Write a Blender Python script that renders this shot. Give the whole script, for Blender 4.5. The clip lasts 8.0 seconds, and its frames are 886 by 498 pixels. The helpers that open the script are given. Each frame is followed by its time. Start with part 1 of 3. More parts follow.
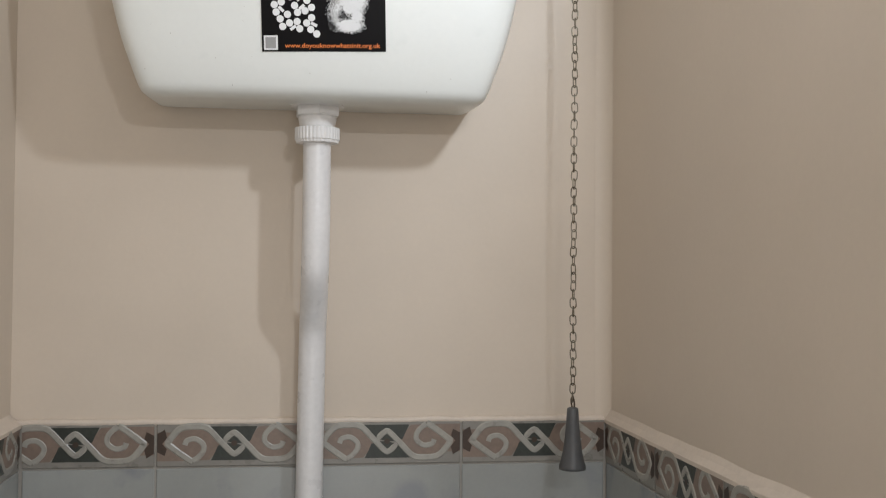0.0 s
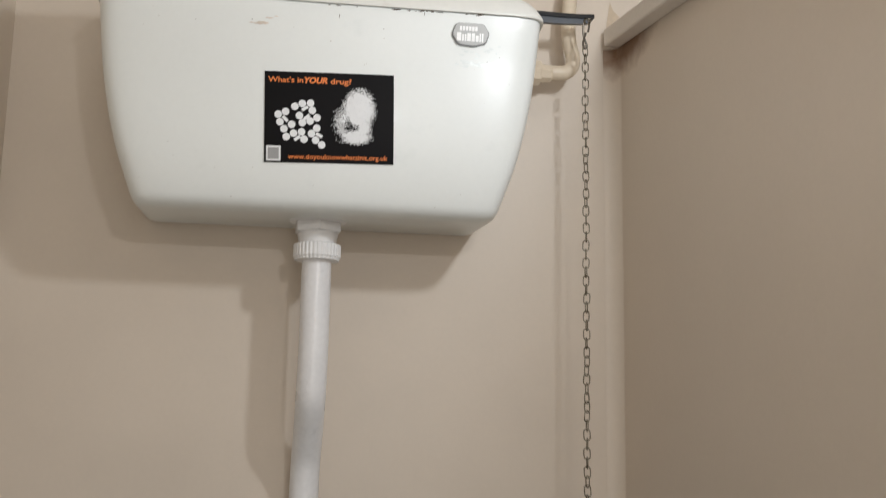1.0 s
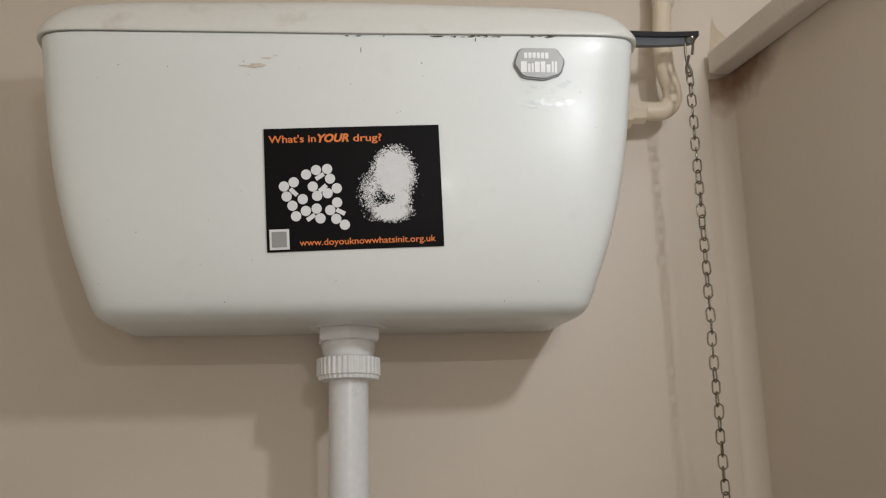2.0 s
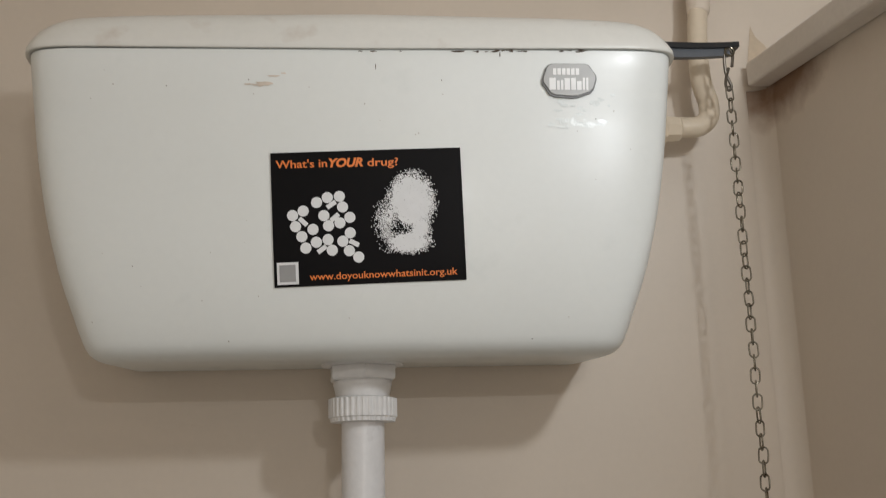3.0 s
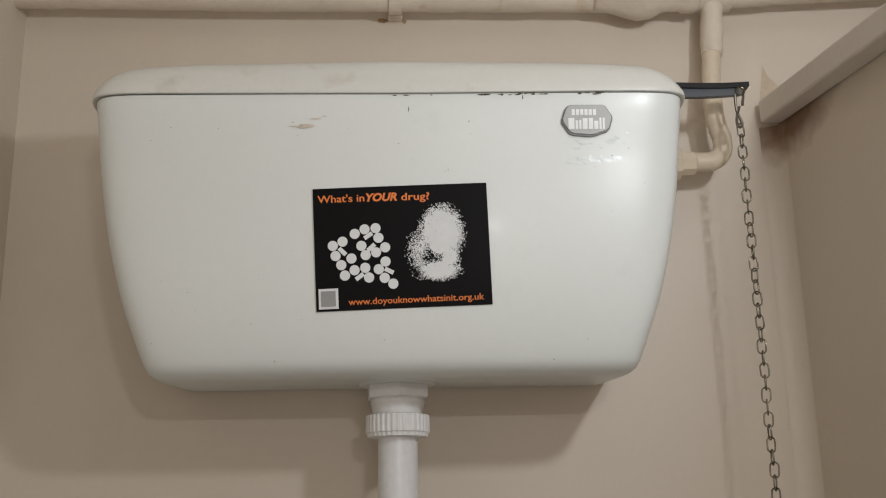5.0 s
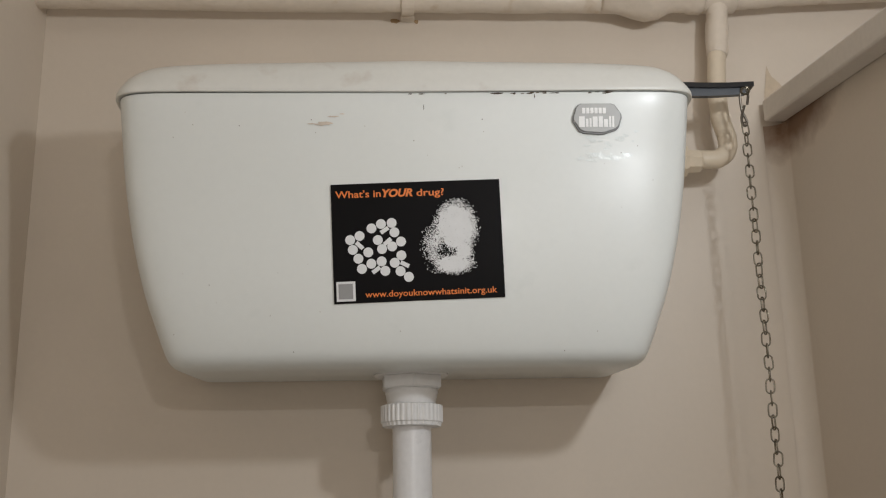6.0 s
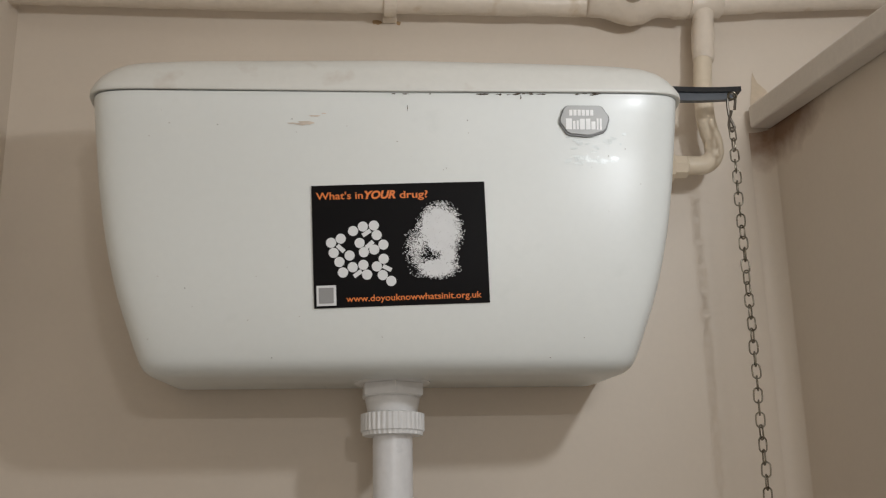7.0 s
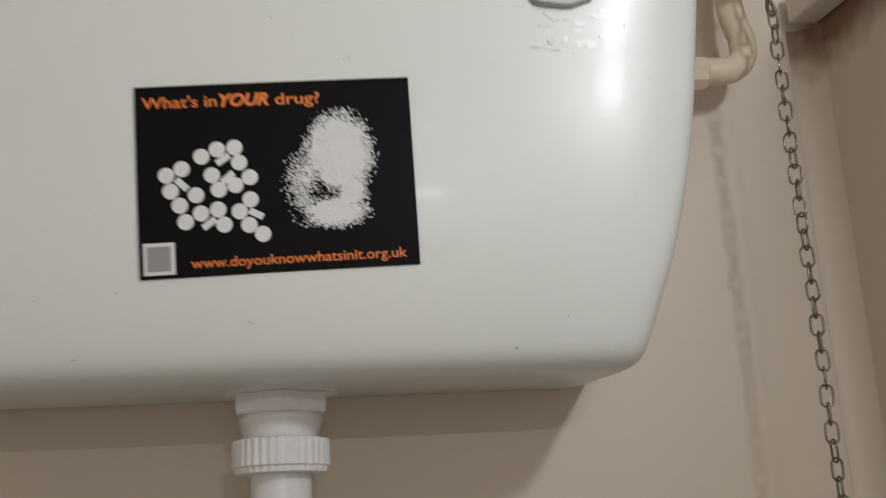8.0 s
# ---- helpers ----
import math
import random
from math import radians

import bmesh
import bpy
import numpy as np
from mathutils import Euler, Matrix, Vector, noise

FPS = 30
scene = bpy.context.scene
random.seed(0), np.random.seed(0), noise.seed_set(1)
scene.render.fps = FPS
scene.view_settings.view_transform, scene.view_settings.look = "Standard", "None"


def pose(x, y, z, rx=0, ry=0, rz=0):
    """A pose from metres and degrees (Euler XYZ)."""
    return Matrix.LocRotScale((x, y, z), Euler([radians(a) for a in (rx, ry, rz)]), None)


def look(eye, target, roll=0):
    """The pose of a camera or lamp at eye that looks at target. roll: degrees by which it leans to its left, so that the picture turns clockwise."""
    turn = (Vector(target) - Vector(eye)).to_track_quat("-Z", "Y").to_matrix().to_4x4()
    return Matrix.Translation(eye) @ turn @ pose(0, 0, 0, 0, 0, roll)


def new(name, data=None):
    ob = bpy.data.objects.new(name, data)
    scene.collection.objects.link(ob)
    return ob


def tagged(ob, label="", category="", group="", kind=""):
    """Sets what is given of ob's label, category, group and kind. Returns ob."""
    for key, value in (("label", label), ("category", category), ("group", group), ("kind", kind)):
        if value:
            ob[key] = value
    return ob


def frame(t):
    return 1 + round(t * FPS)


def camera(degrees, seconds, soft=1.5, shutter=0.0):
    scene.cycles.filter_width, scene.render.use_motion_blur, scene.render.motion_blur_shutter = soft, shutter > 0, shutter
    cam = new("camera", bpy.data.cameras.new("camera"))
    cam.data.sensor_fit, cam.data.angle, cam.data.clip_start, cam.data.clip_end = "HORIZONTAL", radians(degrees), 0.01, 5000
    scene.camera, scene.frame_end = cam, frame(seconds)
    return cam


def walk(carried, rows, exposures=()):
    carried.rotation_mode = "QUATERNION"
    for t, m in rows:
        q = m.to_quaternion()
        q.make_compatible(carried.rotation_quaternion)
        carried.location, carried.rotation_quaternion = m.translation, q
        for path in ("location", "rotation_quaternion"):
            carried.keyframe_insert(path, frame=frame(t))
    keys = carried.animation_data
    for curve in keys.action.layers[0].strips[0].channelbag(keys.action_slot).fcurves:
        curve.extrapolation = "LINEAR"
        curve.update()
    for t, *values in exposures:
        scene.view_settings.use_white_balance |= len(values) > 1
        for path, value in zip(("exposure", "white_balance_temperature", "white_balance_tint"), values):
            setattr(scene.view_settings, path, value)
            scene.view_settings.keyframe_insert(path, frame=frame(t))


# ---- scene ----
cam = camera(46.0, 8.0, soft=1.15, shutter=0.3)
PATH = [
    (0, (-0.01, -1.439, 1.464), (0.25, 0.543, 1.511), 0.5),
    (0.5, (-0.02, -1.458, 1.487), (0.253, 0.521, 1.577), 1.1),
    (1, (-0.044, -1.353, 1.436), (0.267, 0.594, 1.768), 1.0),
    (1.2, (-0.043, -1.29, 1.455), (0.261, 0.646, 1.854), -0.4),
    (1.5, (-0.005, -1.174, 1.49), (0.219, 0.757, 1.961), -1.1),
    (2.8, (-0.003, -0.966, 1.567), (0.176, 0.979, 1.997), -1.6),
    (3, (-0.004, -0.973, 1.574), (0.166, 0.969, 2.022), -1.5),
    (3.5, (-0.001, -0.984, 1.567), (0.141, 0.943, 2.083), -1.4),
    (4, (0.002, -1.006, 1.565), (0.115, 0.922, 2.085), -1.4),
    (4.5, (0.001, -1.023, 1.56), (0.096, 0.908, 2.074), -1.2),
    (6, (-0.015, -1.064, 1.543), (0.083, 0.868, 2.052), -1.1),
    (6.5, (-0.035, -1.062, 1.541), (0.102, 0.866, 2.053), -1.0),
    (7, (-0.022, -1.039, 1.541), (0.126, 0.883, 2.074), -1.1),
    (7.5, (0.017, -0.921, 1.548), (0.135, 0.995, 2.108), -1.7),
    (7.7, (0.018, -0.854, 1.57), (0.178, 1.07, 2.091), -2.0),
    (8, (0.04, -0.725, 1.592), (0.237, 1.195, 2.115), -2.9),
]
EXPOSURES = [(0.0, -0.08, 6250, 10), (0.5, -0.11, 6300, 10), (1.0, -0.24, 6430, 10), (1.5, -0.44, 6550, 10), (3.0, -0.62, 6550, 10), (6.5, -0.66, 6550, 10), (7.5, -0.66, 6500, 10), (8.0, -0.72, 6550, 10)]
walk(cam, [(t, look(eye, target, roll)) for t, eye, target, roll in PATH], EXPOSURES)

# ---- light ----
world = bpy.data.worlds.new("world")
scene.world = world
world.use_nodes = True
world.node_tree.nodes["Background"].inputs[0].default_value = (1.0, 0.9, 0.78, 1)
world.node_tree.nodes["Background"].inputs[1].default_value = 0.05


def lamp(name, kind, place, watts, colour, radius):
    data = bpy.data.lights.new(name, kind)
    data.energy, data.color = watts, colour
    data.shadow_soft_size = radius
    ob = new(name, data)
    ob.location = place
    return ob


lamp("wall_bulb", "POINT", (0.406, -0.765, 1.957), 9.0, (0.94, 0.99, 1.04), 0.026)
# weak soft fill, added overhead to light the lid; no fixture is seen there
overhead_fill = lamp("overhead_fill", "AREA", (0.0, -1.45, 2.53), 1.6, (0.94, 0.99, 1.04), 0.1)
overhead_fill.data.size = 0.9
# unseen fill panel added behind the camera to lift the shadow under the cistern
front_fill = lamp("front_fill_light", "AREA", (0.1, -1.78, 1.05), 4.4, (1.0, 0.97, 0.93), 0.1)
front_fill.matrix_basis = pose(0.1, -1.78, 1.05, 90, 0, 0)
front_fill.data.shape, front_fill.data.size, front_fill.data.size_y = "RECTANGLE", 0.5, 1.9
# a small strip lamp on the wall by the door, which mirrors as a dash in the cistern's front
strip = lamp("strip_light", "AREA", (0.264, -1.785, 1.884), 2.4, (1.0, 1.0, 1.0), 0.1)
strip.matrix_basis = pose(0.264, -1.785, 1.884, 90, 0, 0)
strip.data.shape, strip.data.size, strip.data.size_y = "RECTANGLE", 0.075, 0.004


# ---- materials ----
def material(name, colour, rough, metal=0.0, spread=0.06, scale=6.0, grain=0.04, grain_scale=160.0, bump=0.15, bump_scale=220.0,
             bump_depth=0.0006, coat=0.0, stain=None, stain_at=0.66, stain_scale=3.0, each=0.0, spot=None, gloss=0.5, coat_rough=0.06):
    """A surface with broad and fine variation, fine relief and, where given, soft stains of another colour."""
    m = bpy.data.materials.new(name)
    m.use_nodes = True
    nodes, links = m.node_tree.nodes, m.node_tree.links
    bsdf = nodes["Principled BSDF"]
    where = nodes.new("ShaderNodeNewGeometry").outputs["Position"]

    def noise_of(size, detail):
        n = nodes.new("ShaderNodeTexNoise")
        n.inputs["Scale"].default_value, n.inputs["Detail"].default_value = size, detail
        links.new(where, n.inputs["Vector"])
        return n.outputs["Fac"]

    def ramp(fac, low, high):
        n = nodes.new("ShaderNodeMapRange")
        n.inputs["From Min"].default_value, n.inputs["From Max"].default_value = 0.2, 0.8
        n.inputs["To Min"].default_value, n.inputs["To Max"].default_value = low, high
        links.new(fac, n.inputs["Value"])
        return n.outputs["Result"]

    def times(a, b):
        n = nodes.new("ShaderNodeMath")
        n.operation = "MULTIPLY"
        links.new(a, n.inputs[0])
        links.new(b, n.inputs[1])
        return n.outputs[0]

    broad, fine = noise_of(scale, 4), noise_of(grain_scale, 3)
    value = times(ramp(broad, 1 - spread, 1 + spread), ramp(fine, 1 - grain, 1 + grain))
    if each:
        info = nodes.new("ShaderNodeObjectInfo")
        value = times(value, ramp(info.outputs["Random"], 1 - each, 1 + each))
    hsv = nodes.new("ShaderNodeHueSaturation")
    hsv.inputs["Color"].default_value = (*colour, 1)
    links.new(value, hsv.inputs["Value"])
    out = hsv.outputs["Color"]
    if stain:
        blot = nodes.new("ShaderNodeMapRange")
        blot.inputs["From Min"].default_value, blot.inputs["From Max"].default_value = stain_at, stain_at + 0.12
        links.new(noise_of(stain_scale, 8), blot.inputs["Value"])
        mix = nodes.new("ShaderNodeMix")
        mix.data_type = "RGBA"
        mix.inputs[7].default_value = (*stain, 1)
        links.new(blot.outputs["Result"], mix.inputs[0])
        links.new(out, mix.inputs[6])
        out = mix.outputs[2]
    if spot:
        # one stain of its own shape: centre, reach, colour and squeeze
        far = nodes.new("ShaderNodeVectorMath")
        far.operation = "LENGTH"
        off = nodes.new("ShaderNodeVectorMath")
        off.operation = "SUBTRACT"
        off.inputs[1].default_value = spot[0]
        links.new(where, off.inputs[0])
        squeeze = nodes.new("ShaderNodeVectorMath")
        squeeze.operation = "MULTIPLY"
        squeeze.inputs[1].default_value = spot[3]
        links.new(off.outputs["Vector"], squeeze.inputs[0])
        links.new(squeeze.outputs["Vector"], far.inputs[0])
        rough_edge = nodes.new("ShaderNodeMath")
        rough_edge.operation = "MULTIPLY_ADD"
        rough_edge.inputs[1].default_value = spot[1] * 1.0
        links.new(noise_of(45, 5), rough_edge.inputs[0])
        links.new(far.outputs["Value"], rough_edge.inputs[2])
        fade = nodes.new("ShaderNodeMapRange")
        fade.inputs["From Min"].default_value, fade.inputs["From Max"].default_value = spot[1] * 0.8, spot[1] * 1.8
        fade.inputs["To Min"].default_value, fade.inputs["To Max"].default_value = 0.9, 0.0
        links.new(rough_edge.outputs[0], fade.inputs["Value"])
        mix = nodes.new("ShaderNodeMix")
        mix.data_type = "RGBA"
        mix.inputs[7].default_value = (*spot[2], 1)
        links.new(fade.outputs["Result"], mix.inputs[0])
        links.new(out, mix.inputs[6])
        out = mix.outputs[2]
    links.new(out, bsdf.inputs["Base Color"])
    links.new(ramp(broad, max(0.02, rough - 0.06), rough + 0.06), bsdf.inputs["Roughness"])
    bsdf.inputs["Metallic"].default_value = metal
    bsdf.inputs["Coat Weight"].default_value = coat
    bsdf.inputs["Coat Roughness"].default_value = coat_rough
    bsdf.inputs["Specular IOR Level"].default_value = gloss
    if bump:
        b = nodes.new("ShaderNodeBump")
        b.inputs["Strength"].default_value, b.inputs["Distance"].default_value = bump, bump_depth
        links.new(noise_of(bump_scale, 3), b.inputs["Height"])
        links.new(b.outputs["Normal"], bsdf.inputs["Normal"])
    return m


CREAM = (0.682, 0.595, 0.499)
wall_paint = material("cream_wall_paint", CREAM, 0.5, spread=0.06, scale=5.0, grain=0.012, bump=0.2, bump_scale=45, bump_depth=0.0015)
right_paint = material("cream_partition_paint", CREAM, 0.5, spread=0.05, scale=3.0, grain=0.012, bump=0.2, bump_scale=45, bump_depth=0.0015,
                       spot=((0.416, -0.040, 1.953), 0.042, (0.17, 0.070, 0.020), (1.0, 0.40, 1.35)))
pipe_paint = material("cream_pipe_paint", (0.69, 0.60, 0.50), 0.38, spread=0.06, scale=14, bump=0.5, bump_scale=55, bump_depth=0.003,
                      stain=(0.46, 0.32, 0.18), stain_at=0.62, stain_scale=22)
yellow_pipe = material("yellowed_plastic", (0.69, 0.585, 0.45), 0.35, spread=0.08, scale=18, bump=0.2)
batten_paint = material("white_gloss_paint", (0.70, 0.64, 0.575), 0.35, spread=0.05, scale=9, bump=0.4, bump_scale=40, bump_depth=0.002)
ceiling_paint = material("white_ceiling_paint", (0.85, 0.83, 0.79), 0.8, bump=0.2)
floor_tile = material("grey_floor", (0.72, 0.70, 0.67), 0.5, spread=0.15, bump=0.3)
shell = material("white_cistern_shell", (0.80, 0.825, 0.805), 0.33, gloss=0.40, coat=0.022, coat_rough=0.09, stain=(0.735, 0.765, 0.745), stain_at=0.66, stain_scale=15, spread=0.015, scale=8, grain=0.01, bump=0.11, bump_scale=30, bump_depth=0.001)
lid_shell = material("white_lid_shell", (0.735, 0.728, 0.685), 0.36, spread=0.03, scale=10, grain=0.02, bump=0.08, bump_scale=40, bump_depth=0.001,
                     stain=(0.62, 0.575, 0.52), stain_at=0.59, stain_scale=24)
fitting = material("white_plastic_fitting", (0.81, 0.805, 0.80), 0.35, spread=0.03, scale=40, bump=0.1)
pipe_white = material("white_plastic_pipe", (0.80, 0.795, 0.80), 0.3, spread=0.03, scale=20, bump=0.08, stain=(0.5, 0.46, 0.42), stain_at=0.74, stain_scale=60)
gloss_shell = material("clear_tape_residue", (0.775, 0.815, 0.80), 0.28, gloss=0.45, coat=0.03, coat_rough=0.12, spread=0.03, scale=60, bump=0.35, bump_scale=140, bump_depth=0.0010)
pale_speck = material("grey_speck", (0.42, 0.39, 0.35), 0.6, spread=0.2, scale=60)
rust_run = material("rust_stain", (0.36, 0.235, 0.12), 0.7, spread=0.2, scale=90)
bare_plaster = material("bare_plaster", (0.60, 0.49, 0.365), 0.85, spread=0.1, scale=40, bump=0.4)
grime = material("dark_grime", (0.09, 0.065, 0.045), 0.8, spread=0.3, scale=90)
rust = material("brown_scuff", (0.66, 0.575, 0.49), 0.7, spread=0.25, scale=120)
black_print = material("black_sticker_film", (0.005, 0.0045, 0.005), 0.42, gloss=0.08, spread=0.1, bump=0.05)
orange_ink = material("orange_ink", (0.85, 0.22, 0.035), 0.45, spread=0.05, bump=0.0)
white_ink = material("white_ink", (0.79, 0.80, 0.81), 0.45, spread=0.03, bump=0.0)
grey_ink = material("grey_ink", (0.33, 0.33, 0.33), 0.5, spread=0.05, bump=0.0)
badge_grey = material("grey_badge_plastic", (0.40, 0.40, 0.39), 0.3, spread=0.05, bump=0.05)
badge_rim = material("dark_badge_edge", (0.13, 0.13, 0.125), 0.4, spread=0.1, bump=0.05)
badge_white = material("white_badge_print", (0.85, 0.85, 0.84), 0.3, bump=0.0)
lever_grey = material("grey_lever_plastic", (0.10, 0.11, 0.125), 0.32, spread=0.1, scale=40)
lever_black = material("black_lever_plastic", (0.012, 0.012, 0.014), 0.3, spread=0.1)
steel = material("dull_steel", (0.23, 0.205, 0.16), 0.28, metal=1.0, spread=0.25, scale=70, stain=(0.14, 0.10, 0.06), stain_at=0.6, stain_scale=120)
old_steel = material("tarnished_steel", (0.17, 0.15, 0.125), 0.45, metal=1.0, spread=0.3, scale=90)
handle_grey = material("grey_handle_plastic", (0.085, 0.087, 0.09), 0.42, spread=0.08, scale=40, bump=0.15)
dark_hole = material("dark_screw", (0.05, 0.04, 0.035), 0.6)
tile_glaze = material("grey_marbled_glaze", (0.335, 0.348, 0.338), 0.2, spread=0.10, scale=9, grain=0.02, bump=0.04, stain=(0.265, 0.28, 0.295), stain_at=0.56,
                      stain_scale=11, each=0.03)
grout = material("grey_grout", (0.36, 0.34, 0.31), 0.85, spread=0.12, scale=30, bump=0.4)
caulk = material("cream_caulk", (0.69, 0.605, 0.52), 0.45, spread=0.06, scale=20, bump=0.4, bump_scale=90)
motif_pink = material("pink_brown_glaze", (0.225, 0.168, 0.135), 0.35, spread=0.12, scale=60, grain=0.1, bump=0.3)
motif_green = material("dark_green_glaze", (0.030, 0.036, 0.030), 0.35, spread=0.3, scale=70, grain=0.3, bump=0.4)
motif_pale = material("pale_stone_glaze", (0.35, 0.338, 0.305), 0.3, spread=0.12, scale=70, grain=0.08, bump=0.3)
motif_brown = material("dark_brown_glaze", (0.05, 0.03, 0.02), 0.4, spread=0.2, scale=70)
border_grey = material("grey_stone_glaze", (0.25, 0.238, 0.215), 0.3, spread=0.12, scale=50, bump=0.2)


# ---- builders ----
def link(name, bm, mat, parent=None, label="", smooth=False):
    me = bpy.data.meshes.new(name)
    bmesh.ops.recalc_face_normals(bm, faces=bm.faces[:])
    bm.to_mesh(me)
    bm.free()
    me.materials.append(mat)
    if smooth:
        me.shade_smooth()
    ob = new(name, me)
    ob.parent = parent
    return tagged(ob, label)


def part(name, bm, mat, parent, label="", smooth=False):
    return link(name, bm, mat, parent, label, smooth)


def thing(name, label, category, group="", kind=""):
    return tagged(new(name), label, category, group, kind)


def box(x0, x1, y0, y1, z0, z1, bevel=0.0, segments=2):
    bm = bmesh.new()
    bmesh.ops.create_cube(bm, size=1)
    for v in bm.verts:
        v.co = Vector(((x0 + x1) / 2 + v.co.x * (x1 - x0), (y0 + y1) / 2 + v.co.y * (y1 - y0), (z0 + z1) / 2 + v.co.z * (z1 - z0)))
    if bevel:
        bmesh.ops.bevel(bm, geom=bm.edges[:], offset=bevel, segments=segments, affect="EDGES", profile=0.5)
    return bm


def loft(rings, caps=True, bm=None):
    """Skins closed rings of equal length."""
    bm = bm or bmesh.new()
    rows = [[bm.verts.new(p) for p in ring] for ring in rings]
    n = len(rows[0])
    for a, b in zip(rows, rows[1:]):
        for i in range(n):
            bm.faces.new((a[i], a[(i + 1) % n], b[(i + 1) % n], b[i]))
    if caps:
        bm.faces.new(rows[0][::-1])
        bm.faces.new(rows[-1])
    return bm


def turned(profile, centre, sides=32, axis="z", ridge=None, turn=0.0):
    """A body of revolution from (radius, height) pairs about an axis through centre."""
    rings = []
    for r, h in profile:
        ring = []
        for i in range(sides):
            a = 2 * math.pi * i / sides + radians(turn)
            rr = r * (ridge(i) if ridge else 1)
            p = (rr * math.cos(a), rr * math.sin(a), h)
            p = {"z": p, "x": (p[2], p[0], p[1]), "y": (p[0], p[2], p[1])}[axis]
            ring.append(Vector(centre) + Vector(p))
        rings.append(ring)
    return loft(rings)


def smooth_path(points, steps=8):
    """A Catmull-Rom curve through the points."""
    pts = [Vector(p) for p in points]
    pts = [2 * pts[0] - pts[1]] + pts + [2 * pts[-1] - pts[-2]]
    out = []
    for a, b, c, d in zip(pts, pts[1:], pts[2:], pts[3:]):
        for k in range(steps):
            t = k / steps
            out.append(0.5 * (2 * b + (c - a) * t + (2 * a - 5 * b + 4 * c - d) * t * t + (3 * b - a - 3 * c + d) * t ** 3))
    return out + [pts[-2]]


def tube(points, radius, sides=20, closed=False, uneven=0.0):
    """A round bar along points; radius is a number or a function of the share of the way."""
    pts = [Vector(p) for p in points]
    n = len(pts)
    rings, up = [], None
    for i, p in enumerate(pts):
        if closed:
            ahead = (pts[(i + 1) % n] - pts[i - 1]).normalized()
        else:
            ahead = (pts[min(i + 1, n - 1)] - pts[max(i - 1, 0)]).normalized()
        if up is None:
            up = ahead.orthogonal().normalized()
        up = (up - ahead * up.dot(ahead)).normalized()
        side = ahead.cross(up)
        r = radius(i / (n - 1)) if callable(radius) else radius
        ring = []
        for k in range(sides):
            a = 2 * math.pi * k / sides
            way = up * math.cos(a) + side * math.sin(a)
            q = p + way * r
            ring.append(q + way * uneven * noise.noise(q * 70))
        rings.append(ring)
    if closed:
        return loft(rings + [rings[0]], caps=False)
    return loft(rings)


def prism(outline, place, depth):
    """A flat plate with the outline (u, v), mapped into the world by place(u, v, height)."""
    bm = bmesh.new()
    low = [bm.verts.new(place(u, v, 0)) for u, v in outline]
    high = [bm.verts.new(place(u, v, depth)) for u, v in outline]
    n = len(outline)
    bm.faces.new(high)
    for i in range(n):
        bm.faces.new((low[i], low[(i + 1) % n], high[(i + 1) % n], high[i]))
    return bm


def interp(table, z):
    """A smooth curve through the table's (z, value) pairs that never overshoots."""
    if z <= table[0][0]:
        return table[0][1]
    if z >= table[-1][0]:
        return table[-1][1]
    k = next(i for i in range(len(table) - 1) if z <= table[i + 1][0])
    rise = [(b[1] - a[1]) / (b[0] - a[0]) for a, b in zip(table, table[1:])]

    def lean(i):
        if i == 0 or i == len(table) - 1:
            return rise[min(i, len(rise) - 1)]
        return 0.0 if rise[i - 1] * rise[i] <= 0 else 2 * rise[i - 1] * rise[i] / (rise[i - 1] + rise[i])

    (z0, a), (z1, b) = table[k], table[k + 1]
    w = z1 - z0
    t = (z - z0) / w
    return a * (2 * t ** 3 - 3 * t * t + 1) + lean(k) * w * (t ** 3 - 2 * t * t + t) + b * (3 * t * t - 2 * t ** 3) + lean(k + 1) * w * (t ** 3 - t * t)


# ---- structure ----
LEFT, RIGHT, DEEP, FRONT, HIGH, TOP = -0.393, 0.4165, 0.12, -1.8, 2.55, 1.985
FAR = 1.35
wall_back = tagged(link("wall_back", box(LEFT - 0.1, FAR + 0.1, 0, DEEP, 0, HIGH), wall_paint), "cream painted plaster wall behind the cistern", "wall", kind="structure")
wall_left = tagged(link("wall_left", box(LEFT - 0.1, LEFT, FRONT, 0, 0, HIGH), wall_paint), "cream painted side wall of the cubicle", "wall", kind="structure")


def sloped(bm):
    """Lets whatever stands high on the partition fall towards the door with its top edge."""
    for v in bm.verts:
        if v.co.z > 1.5:
            v.co.z += SLOPE * v.co.y
    return bm


SLOPE, SKEW = 0.122, pose(RIGHT, 0, 0, 0, 0, 0.5)
wall_right = tagged(link("wall_right", sloped(box(0, 0.04, FRONT + 0.005, -0.003, 0, TOP)), right_paint), "cream painted partition that stops below the ceiling", "wall", kind="structure")
wall_right.matrix_basis = SKEW
wall_far = tagged(link("wall_far", box(FAR, FAR + 0.1, FRONT, 0, 0, HIGH), wall_paint), "cream painted wall of the next cubicle", "wall", kind="structure")
wall_front = tagged(link("wall_front", box(LEFT - 0.1, FAR + 0.1, FRONT - 0.1, FRONT, 0, HIGH), wall_paint), "plain cream wall that closes the cubicle", "wall", kind="structure")
tagged(link("floor", box(LEFT - 0.1, FAR + 0.1, FRONT - 0.1, DEEP, -0.1, 0), floor_tile), "plain grey cubicle floor", "floor", kind="structure")
tagged(link("ceiling", box(LEFT - 0.1, FAR + 0.1, FRONT - 0.1, DEEP, HIGH, HIGH + 0.1), ceiling_paint), "plain white painted ceiling", "ceiling", kind="structure")

